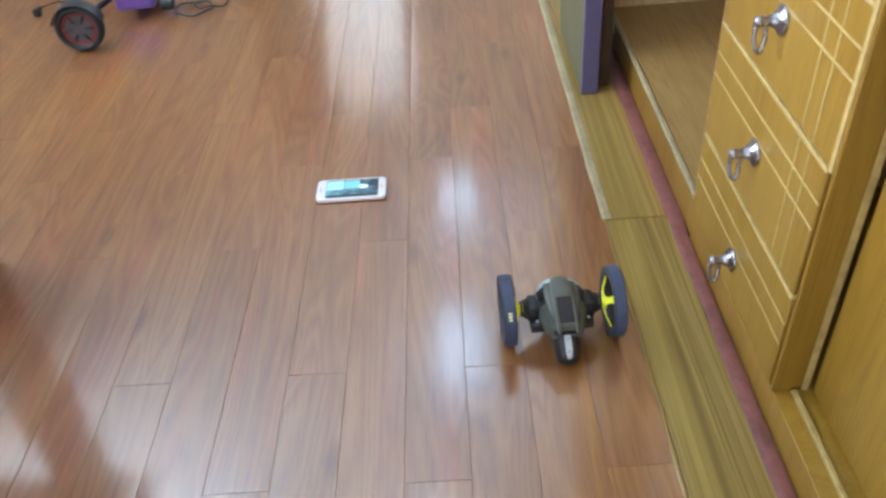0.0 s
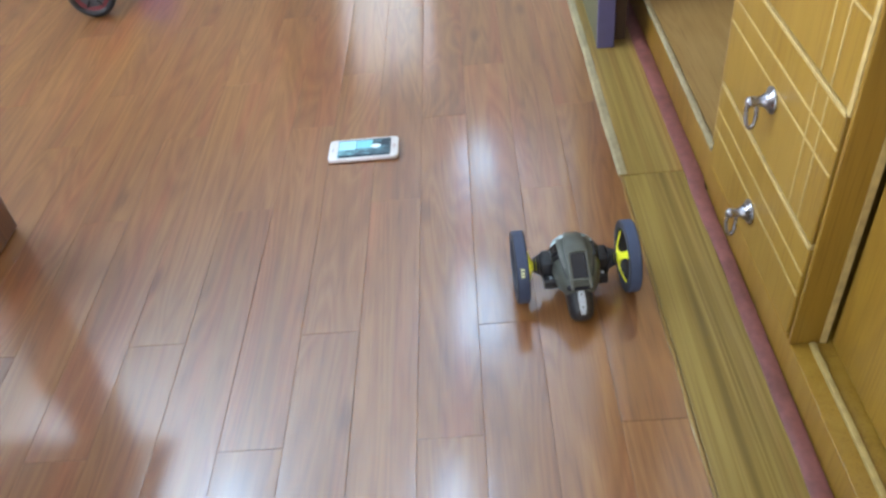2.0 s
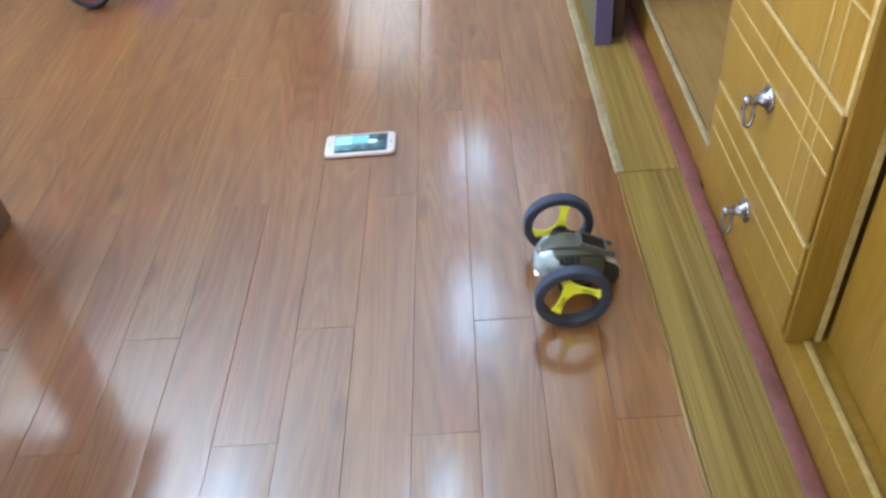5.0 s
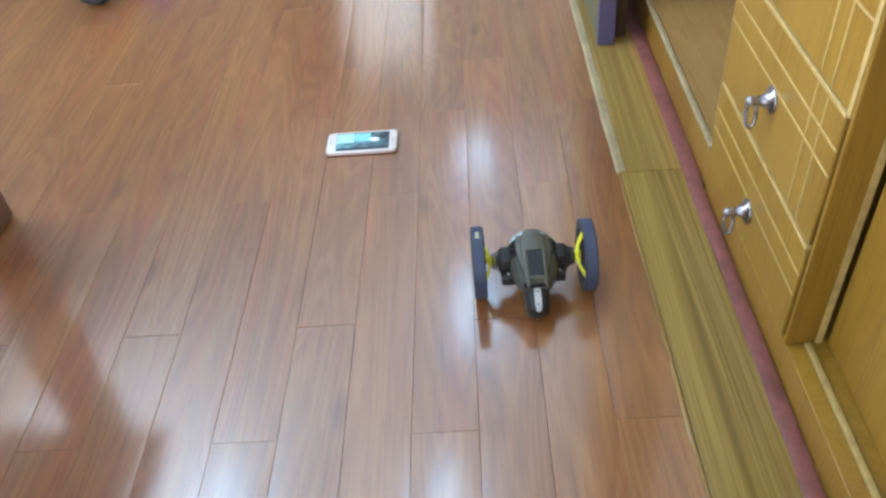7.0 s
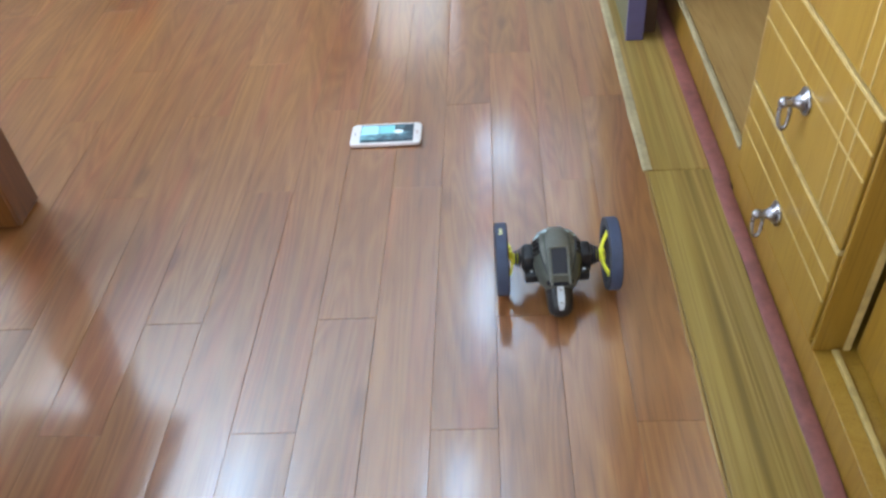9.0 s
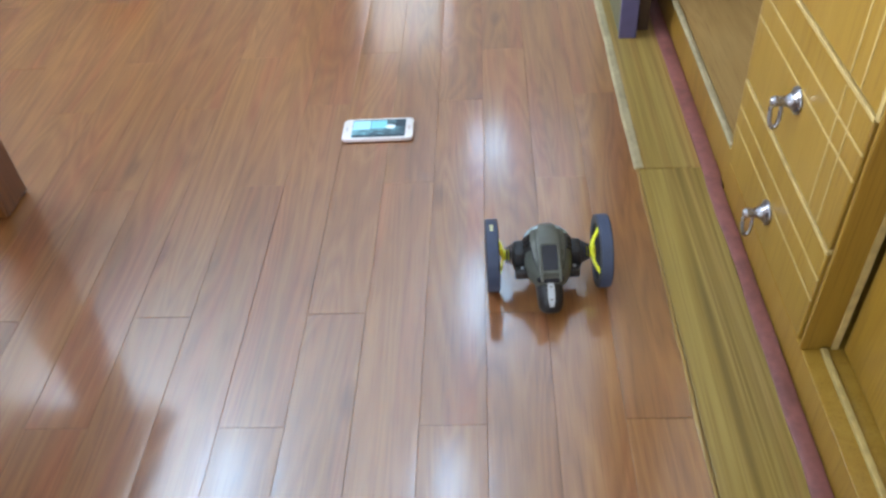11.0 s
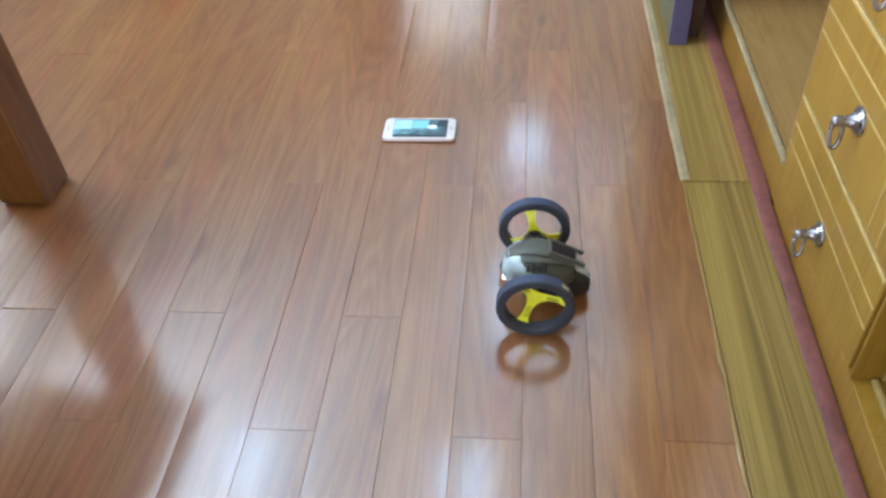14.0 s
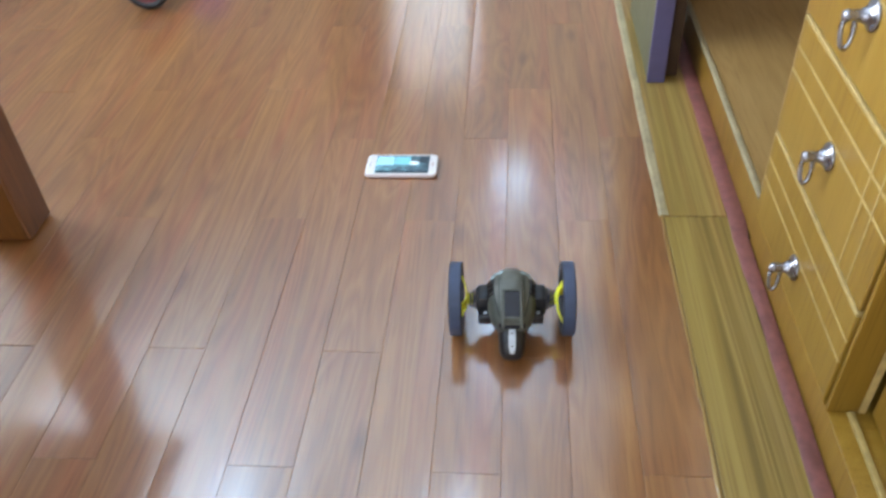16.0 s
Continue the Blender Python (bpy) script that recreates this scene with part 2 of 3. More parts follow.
def joined(bm, own):
    me = bpy.data.meshes.new("join")
    own.to_mesh(me)
    own.free()
    bm.from_mesh(me)
    bpy.data.meshes.remove(me)
    return bm


def lathe(profile, axis="x", steps=48, bm=None, closed=False):
    """Turns (along, radius) pairs about an axis through the origin."""
    bm = bm or bmesh.new()
    rings = []
    for along, r in profile:
        ring = []
        for i in range(steps):
            a = 2 * math.pi * i / steps
            c, s = r * math.cos(a), r * math.sin(a)
            ring.append(bm.verts.new({"x": (along, c, s), "y": (s, along, c), "z": (c, s, along)}[axis]))
        rings.append(ring)
    pairs = list(zip(rings, rings[1:])) + ([(rings[-1], rings[0])] if closed else [])
    for a, b in pairs:
        for i in range(steps):
            j = (i + 1) % steps
            bm.faces.new((a[i], a[j], b[j], b[i]))
    if not closed:
        bm.faces.new(rings[0])
        bm.faces.new(rings[-1])
    return bm


def tube(points, r, sides=8, loop=False, bm=None):
    bm = bm or bmesh.new()
    pts = [Vector(p) for p in points]
    rings = []
    n = len(pts)
    for i, p in enumerate(pts):
        a = pts[(i - 1) % n] if loop or i else pts[0]
        b = pts[(i + 1) % n] if loop or i < n - 1 else pts[-1]
        q = (b - a).to_track_quat("Z", "Y")
        rings.append([bm.verts.new(p + q @ Vector((r * math.cos(2 * math.pi * k / sides), r * math.sin(2 * math.pi * k / sides), 0))) for k in range(sides)])
    for i in range(n if loop else n - 1):
        a, b = rings[i], rings[(i + 1) % n]
        best = min(range(sides), key=lambda s: (a[0].co - b[s].co).length)
        for k in range(sides):
            bm.faces.new((a[k], a[(k + 1) % sides], b[(k + 1 + best) % sides], b[(k + best) % sides]))
    if not loop:
        bm.faces.new(rings[0])
        bm.faces.new(rings[-1])
    return bm


def prism(outline, z0, z1, bevel=0.0, bm=None):
    own = bmesh.new()
    low = [own.verts.new((x, y, z0)) for x, y in outline]
    high = [own.verts.new((x, y, z1)) for x, y in outline]
    own.faces.new(low)
    own.faces.new(high)
    for i in range(len(outline)):
        j = (i + 1) % len(outline)
        own.faces.new((low[i], low[j], high[j], high[i]))
    if bevel:
        bmesh.ops.recalc_face_normals(own, faces=own.faces)
        rim = [e for e in own.edges if abs(e.verts[0].co.z - e.verts[1].co.z) < 1e-6]
        bmesh.ops.bevel(own, geom=rim, offset=bevel, segments=2, profile=0.5, affect="EDGES")
    return joined(bm, own) if bm else own


def moved(bm, m):
    bmesh.ops.transform(bm, matrix=m, verts=bm.verts)
    return bm


def rounded(w, h, r, steps=6):
    out = []
    for cx, cy, a0 in ((w / 2 - r, h / 2 - r, 0), (-w / 2 + r, h / 2 - r, 90), (-w / 2 + r, -h / 2 + r, 180), (w / 2 - r, -h / 2 + r, 270)):
        for i in range(steps + 1):
            a = radians(a0 + 90 * i / steps)
            out.append((cx + r * math.cos(a), cy + r * math.sin(a)))
    return out


def empty(name, m, label="", category="", group="", kind=""):
    ob = new(name)
    ob.matrix_world = m
    return tagged(ob, label, category, group, kind)


# ---- the room ----
X0, X1, Y0, Y1, TOP = -2.7, 1.25, -2.2, 4.6, 2.6
floor = part("floor", box(X0, X1, Y0, Y1, -0.06, -0.012), M_DARK)
tagged(floor, "glossy reddish-brown wooden plank floor", "floor", kind="structure")
tagged(part("ceiling", box(X0, X1, Y0, Y1, TOP, TOP + 0.1), M_CEILING), "plain white ceiling", "ceiling", kind="structure")
# openings in these unseen walls are cut for the added fill lamps
west = box(X0 - 0.12, X0, Y0, -0.75, -0.06, TOP)
box(X0 - 0.12, X0, 1.65, Y1, -0.06, TOP, bm=west)
box(X0 - 0.12, X0, -0.75, 1.65, -0.06, 0.95, bm=west)
box(X0 - 0.12, X0, -0.75, 1.65, 2.25, TOP, bm=west)
tagged(part("wall_west", west, M_WALL), "plain tan painted wall with an opening for a fill lamp", "wall", kind="structure")
east = box(X1, X1 + 0.12, Y0, 1.85, -0.06, TOP)
box(X1, X1 + 0.12, 4.15, Y1, -0.06, TOP, bm=east)
box(X1, X1 + 0.12, 1.85, 4.15, -0.06, 0.95, bm=east)
box(X1, X1 + 0.12, 1.85, 4.15, 2.25, TOP, bm=east)
tagged(part("wall_east", east, M_WALL), "plain tan painted wall with an opening for a fill lamp", "wall", kind="structure")


def wall_with_hole(name, y0, y1, hx0, hx1, hz0, hz1):
    bm = box(X0 - 0.12, hx0, y0, y1, -0.06, TOP)
    box(hx1, X1 + 0.12, y0, y1, -0.06, TOP, bm=bm)
    box(hx0, hx1, y0, y1, hz1, TOP, bm=bm)
    box(hx0, hx1, y0, y1, -0.06, hz0, bm=bm)
    return tagged(part(name, bm, M_WALL), "plain tan painted wall with an opening", "wall", kind="structure")


wall_with_hole("wall_north", Y1, Y1 + 0.12, -0.90, -0.23, 0.0, 2.2)
# unseen wall, its opening made for the added fill lamp behind the camera
wall_with_hole("wall_south", Y0 - 0.12, Y0, -1.8, -0.2, 0.1, 1.8)
tagged(part("backdrop", box(-2.2, 1.0, Y1 + 0.5, Y1 + 0.52, -0.5, 3.2), M_GLASS_SKY), "bright hazy daylight outside the glass door", "backdrop", kind="structure")
door = empty("door_1", pose(-0.565, Y1 + 0.04, 0), "tall dark-framed glass balcony door", "door", kind="structure")
for x0, x1, z0, z1 in ((-0.34, -0.29, 0, 2.2), (0.29, 0.34, 0, 2.2), (-0.29, 0.29, 2.12, 2.2), (-0.29, 0.29, 0, 0.12)):
    part("door_frame", box(x0, x1, -0.02, 0.03, z0, z1, 0.004), M_FRAME_SHADE, door)
post = part("door_post", box(-1.33, -0.95, Y1 - 0.14, Y1 - 0.005, 0, 2.25, 0.01), M_FRAME_SHADE)
tagged(post, "dark brown wooden door panel folded back against the wall", "door panel", kind="structure")


def ceiling_light(x, y, r, long):
    ob = empty("ceiling_light", pose(x, y, TOP), "oval opal glass ceiling light on a short stem", "ceiling light", "ceiling lights")
    part("canopy", lathe([(-0.001, 0.06), (-0.02, 0.058), (-0.03, 0.03)], "z", 28), M_SHELL, ob, smooth=True)
    part("stem", lathe([(-0.031, 0.009), (-0.2, 0.009)], "z", 12), M_CHROME, ob, smooth=True)
    part("bowl", moved(lathe([(-0.2, r * 0.3), (-0.205, r * 0.75), (-0.225, r * 0.98), (-0.24, r), (-0.26, r * 0.94), (-0.285, r * 0.7), (-0.298, r * 0.4), (-0.302, r * 0.08)], "z", 40), Matrix.Diagonal((1, long, 1, 1))), M_LAMP, ob, "glowing opal glass bowl", "all")
    return ob


for lx, ly, lr, long in ((-0.045, 2.32, 0.12, 2.4), (0.015, 3.72, 0.13, 1.7), (-0.215, 1.14, 0.10, 1.7), (-1.23, 1.19, 0.10, 1.7)):
    ceiling_light(lx, ly, lr, long)


# ---- cabinet along the wall ----
CAB = pose(0.404, 0, 0)
cabinet = empty("built_in_cabinet", CAB, "honey-yellow wooden built-in cabinet with drawers and open bay", "cabinet")
DEPTH, HIGH, END = 0.52, 2.3, 1.05
NEAR, FAR = -0.1235, 0.263  # the drawers' span along the wall
part("plinth", box(0.002, DEPTH, -1.6, FAR, 0.0, 0.058, 0.0012), M_CABINET, cabinet)
part("plinth", box(0.0052, DEPTH, FAR + 0.0005, END, 0.0, 0.082, 0.0012), M_CABINET, cabinet)
part("edge_lipping", box(-0.0015, 0.0095, FAR + 0.001, END, 0.0825, 0.0925, 0.003), M_EDGE, cabinet, "pale worn wooden edge of the plinth")
part("bay_floor", box(0.010, DEPTH - 0.02, FAR + 0.0195, END, 0.0825, 0.0905), M_BAY, cabinet, "dull brown board inside the open bay")
part("back_panel", box(DEPTH - 0.018, DEPTH, -1.6, END, 0.0925, HIGH), M_BAY, cabinet)
part("end_panel", box(0.0, DEPTH, END + 0.001, END + 0.046, 0.0, HIGH, 0.002), M_BEIGE, cabinet, "pale beige end panel")
part("side_panel", box(0.006, DEPTH - 0.02, FAR + 0.001, FAR + 0.019, 0.0935, HIGH), M_BAY, cabinet)
# the drawer stack stands proud of the cupboard beside it, so its flank shows
part("flank", box(0.0, 0.046, -0.1385, -0.1325, 0.0585, HIGH, 0.0015), M_CABINET, cabinet, "honey-yellow flank of the drawer stack")
part("edge_lipping", box(0.0385, 0.0475, -0.1400, -0.1387, 0.0585, 0.497, 0.0005), M_WORN, cabinet, "pale worn edge of the flank")
# dark strips like this one paint in the shade inside the cabinet's gaps
part("gap_shade", box(0.013, 0.02, -0.1322, NEAR - 0.0003, 0.062, 0.401), M_DARK, cabinet)
part("edge_lipping", box(-0.0012, 0.012, -0.1322, NEAR - 0.0005, 0.402, HIGH, 0.0008), M_WORN, cabinet, "pale worn vertical edge")
part("gap_shade", box(0.058, 0.062, -0.1450, -0.1405, 0.066, 0.497), M_DARK, cabinet)
for y0, y1 in ((-0.60, -0.1455), (-1.2, -0.604)):
    leaf = part("cupboard_door", box(0.050, 0.070, y0, y1, 0.066, 0.4475, 0.003), M_CABINET, cabinet)
    part("top_edge", box(0.0488, 0.070, y0 + 0.0005, y1 - 0.0005, 0.448, 0.457, 0.0015), M_WORN, leaf, "pale worn top edge of the cupboard door")
# dark sheet for the shade in the recess above the cupboard doors
part("gap_shade", box(0.075, 0.08, -1.2, -0.1405, 0.4, 0.5), M_DARK, cabinet)
part("cupboard_rail", box(0.0465, 0.072, -1.2, -0.1388, 0.4975, HIGH, 0.002), M_CABINET, cabinet)
part("edge_lipping", box(0.0240, 0.0325, -1.6, -0.1405, 0.0583, 0.0645, 0.002), M_LIP, cabinet, "pale worn edge along the ledge")
part("upper_door", box(0.0, 0.022, FAR + 0.02, 0.65, 1.72, HIGH, 0.003), M_CABINET, cabinet)
part("upper_door", box(0.0, 0.022, 0.654, END, 1.72, HIGH, 0.003), M_CABINET, cabinet)
part("upper_door", box(0.0, 0.022, NEAR, FAR, 0.965, HIGH, 0.003), M_CABINET, cabinet)
part("bay_top", box(0.03, DEPTH - 0.02, FAR + 0.02, END, 1.70, 1.718), M_BAY, cabinet)


def ring_pull(parent, y, z):
    pull = part("handle", moved(lathe([(0.0, 0.0185), (0.003, 0.0185), (0.0045, 0.016), (0.009, 0.010), (0.016, 0.0068), (0.024, 0.0062), (0.029, 0.0075), (0.033, 0.006), (0.035, 0.002)], "x", 28), Matrix.Rotation(math.pi, 4, "Z")), M_CHROME, parent, "brushed nickel ring pull on a round rosette", "all")
    pts = []
    for i in range(26):
        a = 2 * math.pi * i / 26
        pts.append((-0.0245 - 0.0068 * math.sin(a), 0.004 * math.cos(a), -0.0175 + 0.0205 * math.cos(a)))
    joined_bm = bmesh.new()
    joined_bm.from_mesh(pull.data)
    tube(pts, 0.0029, 8, True, joined_bm)
    joined_bm.to_mesh(pull.data)
    joined_bm.free()
    for p in pull.data.polygons:
        p.use_smooth = True
    pull.location = (0.0, y, z)
    return pull


DRAWER_TOPS = (0.216, 0.402, 0.588, 0.774, 0.960)
for k, top in enumerate(DRAWER_TOPS):
    low = 0.0615 if k == 0 else DRAWER_TOPS[k - 1] + 0.0025
    drawer = part("drawer", box(0.0, 0.02, NEAR, FAR, low, top - 0.0065, 0.0025), M_CABINET, cabinet)
    part("top_edge", box(-0.0012, 0.018, NEAR + 0.0005, FAR - 0.0005, top - 0.006, top, 0.0015), M_WORN, drawer, "pale worn drawer edge")
    for down in (0.047, 0.082):
        part("groove", box(-0.0008, 0.004, NEAR + 0.0005, FAR - 0.0005, top - down - 0.0017, top - down + 0.0017), M_WORN, drawer, "pale routed groove")
    if k:
        for y in (-0.077, -0.0455):
            part("groove", box(-0.0010, 0.004, y - 0.0015, y + 0.0015, low + 0.003, top - 0.008), M_WORN, drawer, "pale routed groove")
    ring_pull(drawer, 0.0655, top - 0.099)


def wavy(x0, x1, y0, y1, z0, z1, amount, seed):
    """A long low strip with slightly uneven edges and a rounded top."""
    bm = bmesh.new()
    rows = []
    n = int((y1 - y0) / 0.03)
    for i in range(n + 1):
        y = y0 + (y1 - y0) * i / n
        a = x0 + amount * noise.noise((seed, y * 7.0, 0.0)) + amount * 0.5 * noise.noise((seed, y * 25.0, 3.0))
        b, d = x1, 0.12 * amount * noise.noise((seed, y * 11.0, 9.0))
        e = min(0.004, (b - a) * 0.3)
        rows.append([bm.verts.new(p) for p in ((a, y, z0), (a, y, (z0 + z1) / 2), (a + e, y, z1 + d), (b - e, y, z1 + d), (b, y, (z0 + z1) / 2), (b, y, z0))])
    for a, b in zip(rows, rows[1:]):
        for i in range(5):
            bm.faces.new((a[i], a[i + 1], b[i + 1], b[i]))
    bm.faces.new(rows[0]), bm.faces.new(rows[-1])
    return bm


# ---- border boards and maroon strip beside the cabinet ----
border = empty("floor_border", pose(0.270, 0, 0), "olive-yellow wooden border boards beside the plank floor", "floor border", kind="structure")
SEAM, BOARD = 0.324, 0.78
for k in range(-3, 6):
    y0, y1 = max(SEAM + k * BOARD, -2.15), min(SEAM + (k + 1) * BOARD - 0.0016, 4.55)
    board = part("board", box(0.0035, 0.111, -(y1 - y0) / 2, (y1 - y0) / 2, 0.0006, 0.0042, 0.0016), M_STRIP, border)
    board.location = (0, (y0 + y1) / 2, 0)
part("edge_line", wavy(-0.002, 0.003, -2.15, SEAM, 0.0006, 0.0044, 0.004, 2.0), M_STRIP, border, "ragged olive-yellow edge of the border")
part("edge_line", wavy(-0.005, 0.0145, SEAM + 0.001, 4.55, 0.0006, 0.0050, 0.003, 2.0), M_EDGE, border, "broad pale worn edge strip of the border")
skirting = wavy(-0.0245, -0.0002, -1.6, END, 0.0044, 0.0085, 0.0035, 5.0)
for v in skirting.verts:
    if v.co.y > FAR + 0.005 and v.co.x > -0.012:
        v.co.x += 0.0050
skirting = part("maroon_strip", skirting, M_MAROON, smooth=True)
skirting.matrix_world = CAB
tagged(skirting, "maroon painted strip along the foot of the cabinet", "strip", kind="structure")

# ---- purple-edged board standing on the border ----
board = empty("purple_board", pose(0.316, 0.789, 0.0044), "upright board with a purple front edge and olive sides", "board")
part("side", box(-0.017, 0.017, 0.006, 0.36, 0.0, 0.95, 0.002), M_OLIVE, board, "grey-olive laminate side")
# added dark block stands in for the board's shadow
part("shade_block", box(0.0175, 0.05, 0.03, 0.36, 0.0, 0.95, 0.002), M_FRAME_SHADE, board, "dark brown block put in for the shadow behind the edge")
part("edge", box(-0.019, 0.019, -0.002, 0.0058, 0.0, 0.952, 0.002), M_PURPLE, board, "purple painted front edge")

# ---- table whose leg stands beside the planks ----
table = empty("wooden_table", pose(-0.842, 0.321, 0.003), "dark orange-brown wooden table with square legs", "table")
part("tabletop", box(-1.1, 0.04, -1.55, 0.04, 0.715, 0.75, 0.006), M_TABLE, table)
for lx, ly in ((0, 0), (-0.97, 0), (0, -1.4), (-0.97, -1.4)):
    leg = part("leg", box(-0.092, 0.0, -0.082, 0.0, 0.0, 0.714, 0.004), M_TABLE, table)
    leg.location = (lx, ly, 0)
part("apron", box(-0.93, -0.094, -0.06, -0.035, 0.6, 0.713, 0.003), M_TABLE, table)
part("apron", box(-0.06, -0.035, -1.39, -0.084, 0.6, 0.713, 0.003), M_TABLE, table)

# ---- phone on the floor ----
phone = empty("smartphone", pose(-0.2025, 0.470, 0.0022, 0, 0, 0), "white smartphone lying screen up on the floor", "phone")
part("case", prism(rounded(0.1381, 0.0685, 0.0105), 0.0, 0.0058, 0.0016), M_PINKRIM, phone, "pinkish silver rim", True)
part("front", prism(rounded(0.1362, 0.0668, 0.0100), 0.0059, 0.0073, 0.0006), M_SHELL, phone, "white glass front", True)
screen = part("screen", prism(rounded(0.1035, 0.0580, 0.001, 1), 0.0074, 0.0077), M_SCREEN, phone, "lit screen with a blue-grey picture")
screen.location = (0.0015, 0, 0)
for x0, x1, y0, y1, m in ((-0.0505, 0.0505, 0.0265, 0.0287, M_SCREEN_DARK), (-0.0495, -0.0172, -0.003, 0.0255, M_PICTURE_PALE), (-0.0158, 0.0150, -0.001, 0.0255, M_PICTURE_CYAN), (0.0330, 0.0505, 0.0060, 0.0255, M_SCREEN_DARK), (-0.0495, 0.0505, -0.0285, -0.0215, M_SCREEN_DARK)):
    part("screen_area", box(x0, x1, y0, y1, 0.0078, 0.0080), m, screen)
part("screen_area", prism([(0.0225 + 0.0095 * math.cos(a / 3), 0.004 + 0.0065 * math.sin(a / 3)) for a in range(19)], 0.0078, 0.0081), M_PICTURE_WHITE, screen)
part("home_button", prism([(0.0602 + 0.0028 * math.cos(a / 2), 0.0075 * math.sin(a / 2)) for a in range(13)], 0.0074, 0.0079), M_PINKRIM, phone)
part("earpiece", box(-0.0612, -0.0596, -0.006, 0.006, 0.0074, 0.0077), M_GREY, phone)

# ---- toy cart in the far corner ----
cart = empty("toy_cart", pose(-0.970, 1.223, 0.0022, 0, 0, 6), "violet toy cart with black wheels and red hubs", "toy")


def cart_wheel(x, y, r):
    w = part("wheel", lathe([(-0.014, r * 0.72), (-0.018, r * 0.86), (-0.012, r * 0.985), (0, r), (0.012, r * 0.985), (0.018, r * 0.86), (0.014, r * 0.72)], "y", 40, closed=True), M_BLACK, cart, "black rubber tyre", "all")
    w.location = (x, y, r)
    part("rim", lathe([(-0.010, r * 0.56), (-0.013, r * 0.72), (0.013, r * 0.72), (0.010, r * 0.56)], "y", 32, closed=True), M_RED, w, "dull red wheel rim", True)
    part("hub", lathe([(-0.009, r * 0.12), (-0.009, r * 0.57), (0.009, r * 0.57), (0.009, r * 0.12)], "y", 24), M_HUB, w, smooth=True)
    for i in range(6):
        a = radians(60 * i)
        part("spoke", tube([(r * 0.3 * math.cos(a), -0.012, r * 0.3 * math.sin(a)), (r * 0.7 * math.cos(a), -0.009, r * 0.7 * math.sin(a))], 0.003, 6), M_BLACK, w)


cart_wheel(0.0, 0.0, 0.063)
cart_wheel(0.0, 0.42, 0.062)
cart_wheel(0.42, 0.46, 0.062)
part("body", box(0.055, 0.165, 0.17, 0.48, 0.026, 0.11, 0.012), M_VIOLET, cart, "violet moulded body")
fender = bmesh.new()
rows = []
for i in range(13):
    a = radians(15 + 150 * i / 12)
    rows.append([fender.verts.new((r * math.cos(a), y, 0.063 + r * math.sin(a))) for r, y in ((0.065, -0.02), (0.068, -0.021), (0.068, 0.021), (0.065, 0.02))])
for a, b in zip(rows, rows[1:]):
    for i in range(4):
        fender.faces.new((a[i], a[(i + 1) % 4], b[(i + 1) % 4], b[i]))
fender.faces.new(rows[0]), fender.faces.new(rows[-1])
part("fender", fender, M_FENDER, cart, "blue-grey wheel fender", True)
part("knob", moved(lathe([(-0.02, 0.012), (-0.016, 0.018), (0.016, 0.018), (0.02, 0.012)], "x", 18), pose(0.195, 0.19, 0.03)), M_BLACK, cart, smooth=True)
part("axle", tube([(0.0, 0.02, 0.062), (0.03, 0.12, 0.07), (0.08, 0.24, 0.07)], 0.008, 10), M_BLACK, cart, smooth="all")
part("cable", tube([(0.265 + 0.055 * math.cos(a / 4), 0.19 + 0.05 * math.sin(a / 4), 0.004 + 0.006 * math.sin(a / 2) ** 2) for a in range(25)], 0.003, 6, True), M_BLACK, cart, "black looped cable", "all")
part("cable", tube([(0.315 + 0.05 * math.cos(a / 4), 0.22 + 0.04 * math.sin(a / 4), 0.004 + 0.008 * math.cos(a / 2) ** 2) for a in range(25)], 0.0025, 6, True), M_BLACK, cart, "black looped cable", "all")
part("pedal", box(-0.215, -0.195, 0.275, 0.305, 0.0, 0.022, 0.004), M_BLACK, cart)
part("pedal_arm", tube([(-0.205, 0.29, 0.018), (-0.12, 0.25, 0.05), (0.0, 0.10, 0.068)], 0.004, 8), M_BLACK, cart, smooth="all")

# ---- two-wheeled jumping robot ----
robot = empty("jumping_robot", pose(0.150, 0.053, 0.0022), "dark khaki two-wheeled robot with yellow spoked wheels", "robot toy")
R, TRACK = 0.0565, 0.0845


def loft(stations, steps=36, power=2.6, bm=None):
    """Rounded sections (y, half width, low z, high z) joined along y."""
    bm = bm or bmesh.new()
    rings = []
    for y, w, z0, z1 in stations:
        ring = []
        for i in range(steps):
            a = 2 * math.pi * i / steps
            c, s = math.cos(a), math.sin(a)
            x = w * math.copysign(abs(c) ** (2 / power), c)
            z = (z0 + z1) / 2 + (z1 - z0) / 2 * math.copysign(abs(s) ** (2 / power), s)
            ring.append(bm.verts.new((x, y, z)))
        rings.append(ring)
    for a, b in zip(rings, rings[1:]):
        for i in range(steps):
            j = (i + 1) % steps
            bm.faces.new((a[i], a[j], b[j], b[i]))
    bm.faces.new(rings[0])
    bm.faces.new(rings[-1])
    return bm


SHELL = [(-0.060, 0.016, 0.042, 0.064), (-0.056, 0.025, 0.036, 0.071), (-0.042, 0.032, 0.029, 0.081), (-0.022, 0.0365, 0.025, 0.089), (0.0, 0.038, 0.025, 0.093), (0.020, 0.035, 0.026, 0.091), (0.036, 0.028, 0.030, 0.083), (0.044, 0.020, 0.035, 0.074)]
shell = part("shell", loft(SHELL), M_KHAKI, robot, "dark khaki plastic shell", "all")
spine = bmesh.new()
